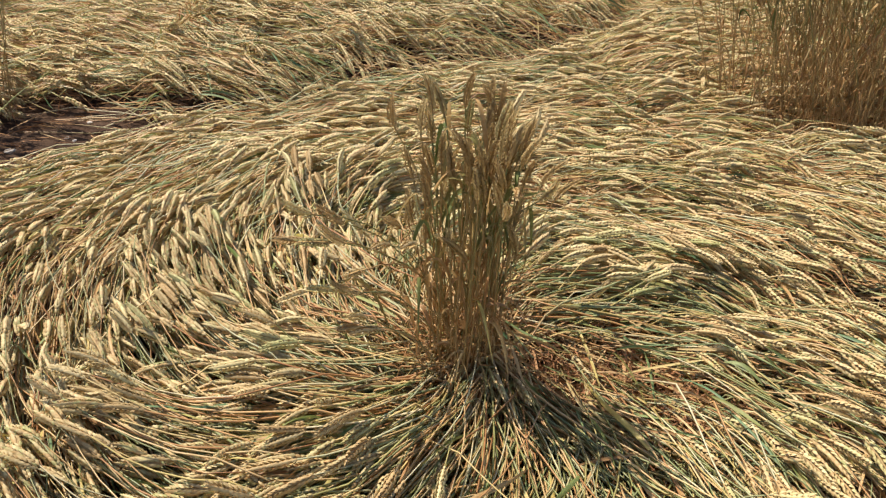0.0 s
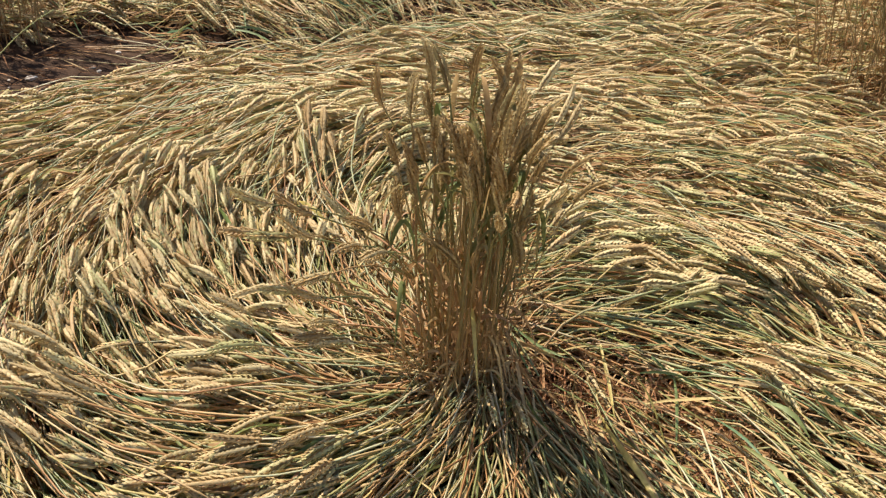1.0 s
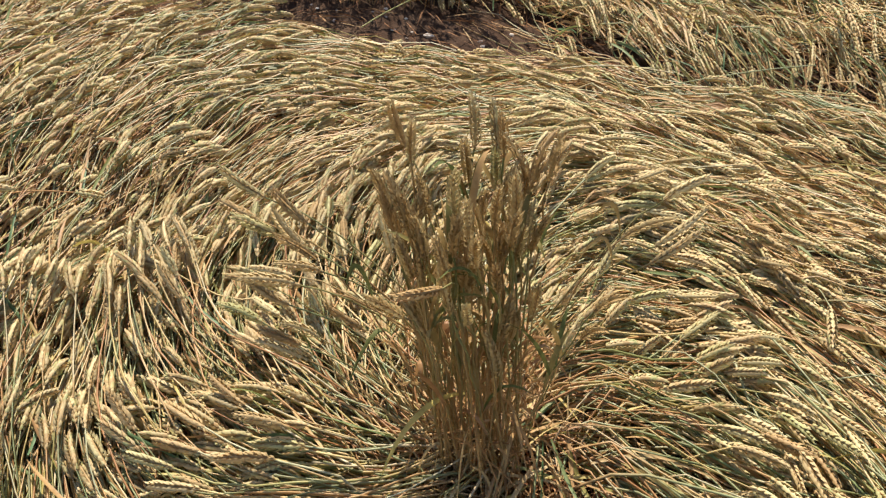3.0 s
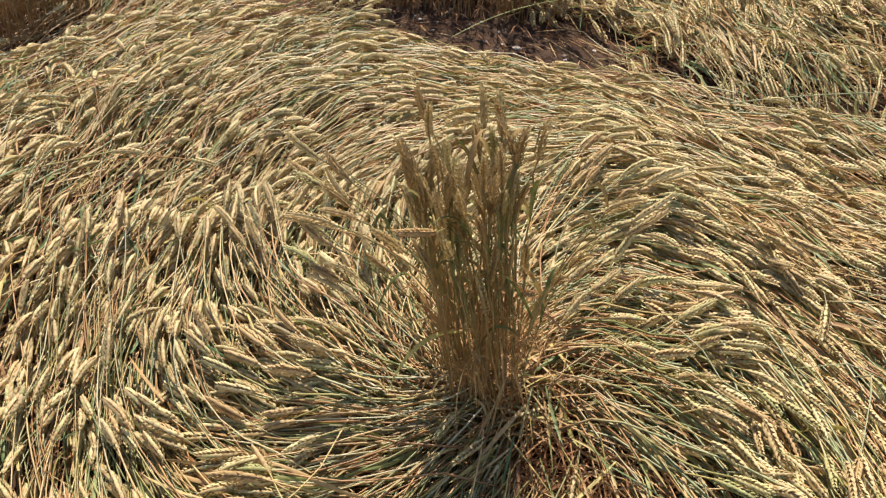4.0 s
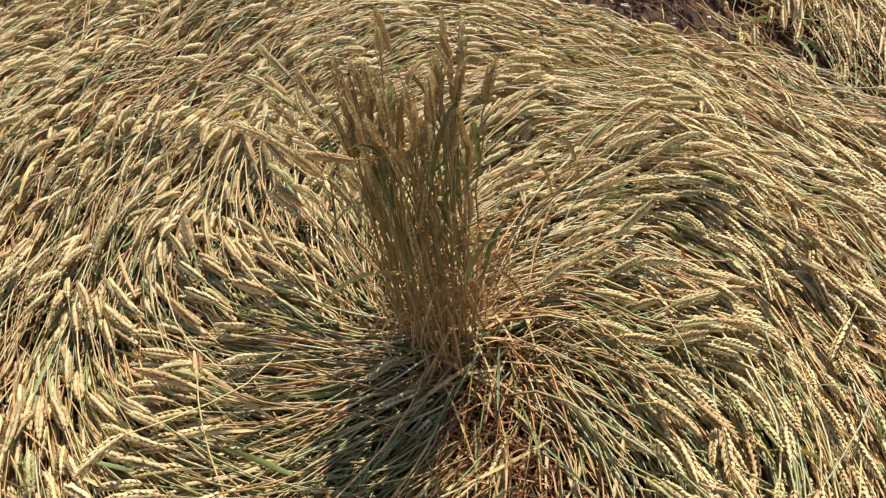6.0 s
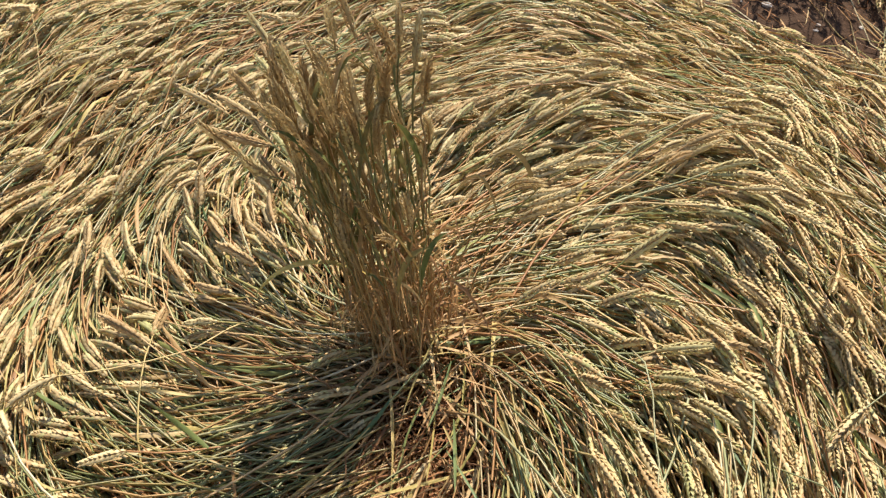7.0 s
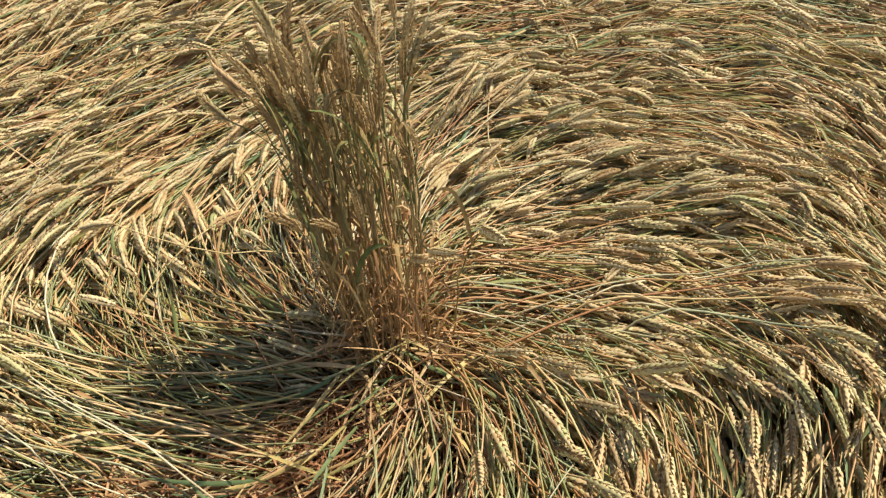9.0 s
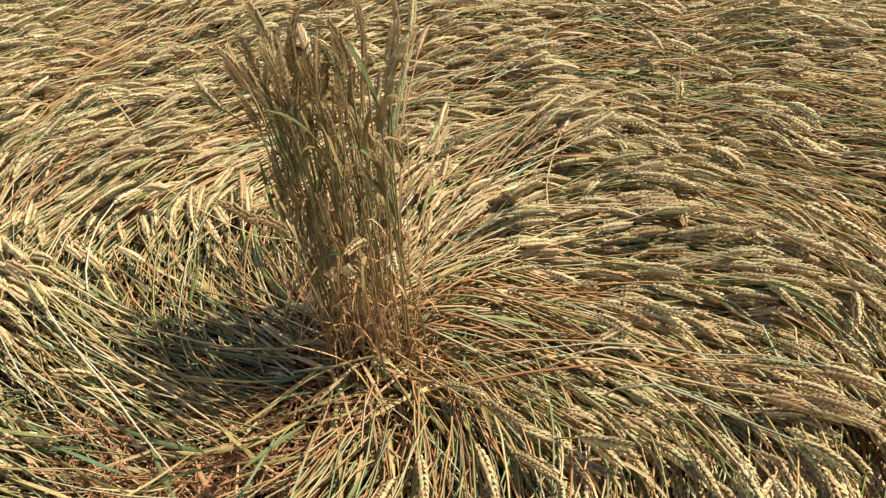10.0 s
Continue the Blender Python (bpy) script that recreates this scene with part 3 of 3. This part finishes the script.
def stalk_meshes(tip, r, droop=0.0, leaves=1, shape=EAR_FINE, brown=True, stout=1.0):
    """Meshes of one standing stalk whose foot is at the origin: stem, ear and leaves."""
    tip = np.array(tip, float)
    h = tip[2]
    p1 = np.array([tip[0] * 0.08, tip[1] * 0.08, h * 0.4])
    p2 = np.array([tip[0] * 0.55, tip[1] * 0.55, h * (0.80 + 0.3 * droop)])
    line = bezier(np.zeros(3), p1, p2, tip, 12)
    line[1:-1, :2] += r.normal(0, 0.0025, (10, 2))
    v, t, a = tubes(line[None], (stout * r.uniform(0.0014, 0.0019) * np.linspace(1.15, 0.75, 12))[None], 5)
    stem = tri_mesh("stalk", v, t, straw_up, a)
    ax = unit(line[-1] - line[-3])
    up = unit(np.cross(ax, unit(np.cross(np.array([0.3, 0.2, 1.0]), ax))))
    v, t, a = ears(shape[int(r.integers(len(shape)))], line[-1:], ax[None], up[None], np.array([r.uniform(0.075, 0.1)]), np.array([r.uniform(0.072, 0.090)]), np.array([r.normal(1.5, 2)]), np.array([r.normal(0, 1.5)]), np.array([r.uniform(0, 3)]))
    ear = tri_mesh("ear", v, t, ear_tuft if brown else ear_one, a)
    blades = []
    for j in range(leaves):
        k = int(r.integers(2, 10))
        at = line[k]
        a0 = r.uniform(0, 2 * np.pi)
        o = np.array([np.cos(a0), np.sin(a0), 0])
        if k > 4:
            ln = r.uniform(0.10, 0.22)
            tip_z = r.uniform(0.25, 0.85) if r.uniform() < 0.7 else r.uniform(-0.4, 0.2)
            path = bezier(at, at + o * ln * 0.10 + UP * ln * 0.4, at + o * ln * 0.25 + UP * ln * 0.75, at + o * ln * r.uniform(0.3, 0.6) + UP * ln * tip_z, 8)
            v, t, a = ribbons(path[None], np.array([r.uniform(0.0024, 0.0058)]), (r.uniform(0, 3) + np.linspace(0, r.normal(0, 0.8), 8))[None])
        else:
            ln = r.uniform(0.07, 0.17)
            path = bezier(at, at + o * ln * 0.2 + UP * ln * 0.35, at + o * ln * 0.5 + UP * ln * 0.1, at + o * ln * r.uniform(0.2, 0.7) - UP * min(at[2] * 0.8, ln * 0.7), 8)
            v, t, a = ribbons(path[None], np.array([r.uniform(0.0014, 0.0034)]), (r.uniform(0, 3) + np.linspace(0, r.normal(0, 2.5), 8))[None])
        blades.append(tri_mesh("leaf", v, t, leaf_up if k > 5 else dry_one, a))
    return stem, ear, blades


def plant(parent, meshes, m):
    stem, ear, blades = meshes
    st = child("stalk", stem, parent)
    st.matrix_local = m
    child("ear", ear, st)
    for b in blades:
        child("leaf", b, st)


def stalk_kinds(count, h0, h1, lean, leaves, seed, shape=EAR_FINE, stout=1.0):
    r = np.random.default_rng(seed)
    out = []
    for _ in range(count):
        h = r.uniform(h0, h1)
        out.append(stalk_meshes((h * r.uniform(0, lean), h * r.normal(0, lean * 0.3), h), r, r.uniform(0, 0.5), int(r.integers(1, leaves + 1)), shape, True, stout))
    return out


def dead_blades(feet, count, spread, seed, parent, top=0.28, mat=None):
    """Withered leaves hanging round the feet of standing stalks."""
    r = np.random.default_rng(seed)
    ls = []
    for _ in range(count):
        a0, q = r.uniform(0, 2 * np.pi), np.array(feet[int(r.integers(len(feet)))]) + r.normal(0, spread, 2)
        f = np.array([q[0], q[1], r.uniform(0.0, 1.0) ** 1.4 * top])
        o, ln = np.array([np.cos(a0), np.sin(a0), 0]), r.uniform(0.07, 0.2)
        ls.append(bezier(f, f + UP * ln * 0.35 + o * ln * 0.1, f + o * ln * 0.3 + UP * ln * 0.45, f + o * ln * r.uniform(0.3, 0.9) + UP * max(-f[2], ln * r.uniform(-0.5, 0.8)), 7))
    ls = np.array(ls)
    ls[..., 2] = np.maximum(ls[..., 2], 0.012)
    v, t, a = ribbons(ls, r.uniform(0.0012, 0.0030, count), r.uniform(0, 3, count)[:, None] + np.linspace(0, 1.5, 7)[None])
    child("withered_leaf", tri_mesh("withered_leaf", v, t, mat or thatch_mat, a), parent, "brown withered leaves", "stuff")


def clump(label, place, feet, kinds, lean_to, seed, splay):
    """Standing stalks with feet at the given offsets from place."""
    r = np.random.default_rng(seed)
    top = tagged(new("wheat_tuft"), label, "wheat", "standing wheat")
    top.matrix_world = pose(place[0], place[1], float(soil_z(place[0], place[1])) - 0.01)
    for fx, fy in feet:
        out = math.atan2(fy, fx)
        k = kinds[int(r.integers(len(kinds)))]
        face = out + r.normal(0, 0.7)
        sc = r.uniform(0.90, 1.05)
        m = Matrix.Translation((fx, fy, 0)) @ Matrix.Rotation(lean_to[0] + r.normal(0, splay), 4, "X") @ Matrix.Rotation(lean_to[1] + r.normal(0, splay), 4, "Y") @ Matrix.Rotation(face, 4, "Z") @ Matrix.Diagonal((sc, sc, sc, 1))
        plant(top, k, m)
    return top


TUFT = np.array([0.062, 1.580])
r0 = np.random.default_rng(21)
feet = [(q * math.cos(a), q * math.sin(a)) for q, a in zip(0.084 * np.sqrt(r0.uniform(0, 1, 54)), r0.uniform(0, 2 * np.pi, 54))]
tuft = clump("upright tuft of ripe wheat standing at the whorl's centre", TUFT, feet, stalk_kinds(18, 0.65, 0.78, 0.06, 3, 31, EAR_FINE, 1.3), (0.125, 0.0), 41, 0.027)
dead_blades(feet, 300, 0.030, 43, tuft, 0.42, dry_mat)
# shorter ones between them
inner_kinds = stalk_kinds(10, 0.46, 0.64, 0.10, 3, 35)
for i in range(8):
    a, q = i * 2.4, 0.08 * math.sqrt((i + 0.5) / 8)
    m = Matrix.Translation((q * math.cos(a), q * math.sin(a), 0)) @ Matrix.Rotation(0.12 + r0.normal(0, 0.03), 4, "X") @ Matrix.Rotation(r0.normal(0, 0.03), 4, "Y") @ Matrix.Rotation(a, 4, "Z")
    plant(tuft, inner_kinds[i % 10], m)
# looser stalks round it
loose_kinds = stalk_kinds(8, 0.48, 0.70, 0.32, 3, 33)
for i in range(9):
    a = i * 2.4 + r0.normal(0, 0.3)
    m = Matrix.Translation((0.07 * math.cos(a), 0.07 * math.sin(a), 0)) @ Matrix.Rotation(0.10, 4, "X") @ Matrix.Rotation(a, 4, "Z")
    plant(tuft, loose_kinds[i % 8], m)
# stalks that lean out of the tuft, by the places of their ears
r1 = np.random.default_rng(51)
leaning = [(0.13, 1.38, 0.70, 0.9), (-0.24, 1.33, 0.66, 0.3), (-0.05, 1.27, 0.64, 0.4), (-0.16, 1.31, 0.50, 0.4), (0.15, 1.84, 0.66, 0.1), (-0.10, 1.50, 0.76, 0.1),
           (0.20, 1.76, 0.60, 0.4), (0.18, 1.38, 0.68, 0.3), (0.19, 1.78, 0.62, 0.5), (-0.10, 1.42, 0.42, 0.5), (-0.16, 1.52, 0.50, 0.4)]
# a sheaf of half-fallen ones on one side
leaning += [(r1.uniform(-0.30, -0.10), r1.uniform(1.26, 1.42), r1.uniform(0.34, 0.62), r1.uniform(0.1, 0.6)) for _ in range(13)]
for ex, ey, ez, dr in leaning:
    fx, fy = r1.normal(0, 0.05, 2)
    meshes = stalk_meshes((ex - TUFT[0] - fx, ey - TUFT[1] - fy, ez), r1, dr, 1, EAR_FINE, False)
    plant(tuft, meshes, Matrix.Translation((fx, fy, 0)))
# a yellowing leaf that juts out of it, bent over
p = np.array([0.01, -0.08, 0.36])
path = bezier(p, p + np.array([0.01, -0.08, 0.07]), p + np.array([0.02, -0.16, 0.06]), p + np.array([0.04, -0.21, -0.02]), 10)
v, t, a = ribbons(path[None], np.array([0.0048]), np.linspace(0.2, 0.9, 10)[None])
child("leaf", tri_mesh("leaf", v, t, yellow_leaf, a), tuft, "bent yellow-green leaf blade")

tall = stalk_kinds(12, 0.62, 0.80, 0.18, 3, 61, EAR_PLAIN, 1.25)
r2 = np.random.default_rng(62)
feet = [(0.40 * q * math.cos(a), 0.32 * q * math.sin(a)) for q, a in zip(np.sqrt(r2.uniform(0, 1, 370)), r2.uniform(0, 2 * np.pi, 370))]
feet += [(-0.36 - 0.26 * r2.uniform(), r2.uniform(-0.18, 0.30)) for _ in range(34)]
right = clump("tall upright clump of ripe wheat beside the whorl", (1.80, 3.38), feet, tall, (0.0, -0.05), 63, 0.17)
dead_blades(feet, 900, 0.06, 64, right, 0.40, dry_mat)
feet = []
for _ in range(360):
    u, w = r2.uniform(-0.75, 0.40), r2.uniform(0, 0.55) ** 1.0
    feet.append((0.66 * u - 0.75 * w, 0.75 * u + 0.66 * w))
back = clump("dense strip of upright wheat behind bare soil", (-2.06, 2.89), feet, tall, (0.0, 0.0), 66, 0.08)
dead_blades(feet, 900, 0.06, 67, back, 0.34)
feet = []
for _ in range(240):
    u, w = r2.uniform(-0.55, 0.55), r2.uniform(0, 0.45)
    feet.append((-0.62 * u - 0.75 * w, 0.78 * u - 0.55 * w + 0.1 * w))
left = clump("strip of upright wheat at the whorl's outer edge", (-2.72, 1.08), feet, tall, (0.0, 0.0), 68, 0.07)
dead_blades(feet, 600, 0.06, 69, left, 0.34)


# ---- stones on the bare soil ----
def stone(x, y, size, seed):
    r = np.random.default_rng(seed)
    bm = bmesh.new()
    bmesh.ops.create_icosphere(bm, subdivisions=2, radius=size)
    for v in bm.verts:
        v.co *= 1 + r.normal(0, 0.10)
        v.co.z *= 0.55
        v.co.x *= 1.35
    me = bpy.data.meshes.new("stone")
    bm.to_mesh(me)
    bm.free()
    me.materials.append(stone_mat)
    ob = tagged(new("stone", me), "small pale stone lying on dark soil", "stone", "stones on the soil")
    ob.matrix_world = pose(x, y, float(soil_z(x, y)) + size * 0.35, 0, 0, float(r.uniform(0, 180)))


stone(-1.71, 2.90, 0.016, 1)
r3 = np.random.default_rng(71)
for i in range(16):
    u = r3.uniform(0, 1)
    stone(-2.45 + 1.0 * u + r3.normal(0, 0.07), 2.51 + 0.6 * u + r3.normal(0, 0.07), r3.uniform(0.004, 0.010), 80 + i)


# ---- loose straws, leaves and ears on the mat ----
def loose(name, label, category, me):
    return tagged(new(name, me), label, category, "loose straw on the mat")


r4 = np.random.default_rng(91)
for x0, y0, z0, x1, y1, z1, sag in ((-0.65, 3.08, 0.16, -0.43, 3.62, 0.17, 0.01), (-0.95, 2.86, 0.16, -0.71, 3.18, 0.15, 0.02), (-1.46, 2.58, 0.11, -0.98, 2.80, 0.17, 0.015),
                                    (-1.62, 2.50, 0.16, -1.66, 3.06, 0.20, 0.03), (0.15, 0.30, 0.19, 0.17, 0.68, 0.18, 0.01), (0.52, 3.46, 0.17, 0.70, 3.04, 0.19, 0.01),
                                    (0.70, 3.04, 0.19, 0.90, 2.78, 0.16, 0.01), (0.88, 2.86, 0.17, 1.30, 3.22, 0.18, 0.02), (-0.70, 3.02, 0.15, -0.22, 3.54, 0.16, 0.01)):
    p, q = np.array([x0, y0, z0]), np.array([x1, y1, z1])
    bow = UP * sag + np.array([r4.normal(0, 0.02), r4.normal(0, 0.02), 0])
    line = bezier(p, p * 0.67 + q * 0.33 + bow, p * 0.33 + q * 0.67 + bow, q, 10)
    v, t, a = tubes(line[None], np.full((1, 10), 0.0021), 5)
    loose("loose_straw", "pale broken straw lying across the flattened wheat", "straw", tri_mesh("loose_straw", v, t, straw_one, np.ones(len(a))))

for x0, y0, turn_to, ln in ((-1.70, 2.68, 1.6, 0.09), (-1.42, 2.86, 0.4, 0.085)):
    z0 = float(soil_z(np.float64(x0), np.float64(y0))) + 0.009
    v, t, a = ears(EAR_FINE[0], np.array([[x0, y0, z0]]), np.array([[math.cos(turn_to), math.sin(turn_to), 0.0]]), UP[None], np.array([ln]), np.array([0.11]), np.array([0.0]), np.array([1.0]), np.array([0.1]))
    loose("fallen_ear", "broken pale wheat ear lying on dark soil", "wheat ear", tri_mesh("fallen_ear", v, t, ear_one, a))

for x0, y0, to, ln, high, mat, kind in ((-1.02, 1.20, 0.7, 0.13, 0.035, yellow_leaf, "curled yellow"), (-0.36, 1.24, 0.6, 0.14, 0.03, green_leaf, "bent green"), (0.46, 1.28, 2.0, 0.26, 0.01, yellow_leaf, "long yellow"),
                                        (-0.34, 1.97, 2.6, 0.12, 0.03, yellow_leaf, "dry yellow"), (0.50, 2.08, 0.8, 0.12, 0.03, yellow_leaf, "dry yellow"), (-0.52, 1.84, 2.3, 0.16, 0.03, green_leaf, "bent green"),
                                        (0.30, 1.20, -2.2, 0.16, 0.02, green_leaf, "bent green")):
    p = np.array([x0, y0, 0.0])
    d = np.array([math.cos(to), math.sin(to), 0.0])
    path = bezier(p, p + d * ln * 0.35 + UP * high, p + d * ln * 0.7 + UP * high * 1.3, p + d * ln, 9)
    path[:, 2] += mat_z(path[:, 0], path[:, 1]) + 0.018
    v, t, a = ribbons(path[None], np.array([0.0062]), (r4.uniform(0, 1) + np.linspace(0, 1.2, 9))[None])
    loose("leaf_blade", kind + " leaf blade lying on flattened wheat", "leaf", tri_mesh("leaf_blade", v, t, mat, a))
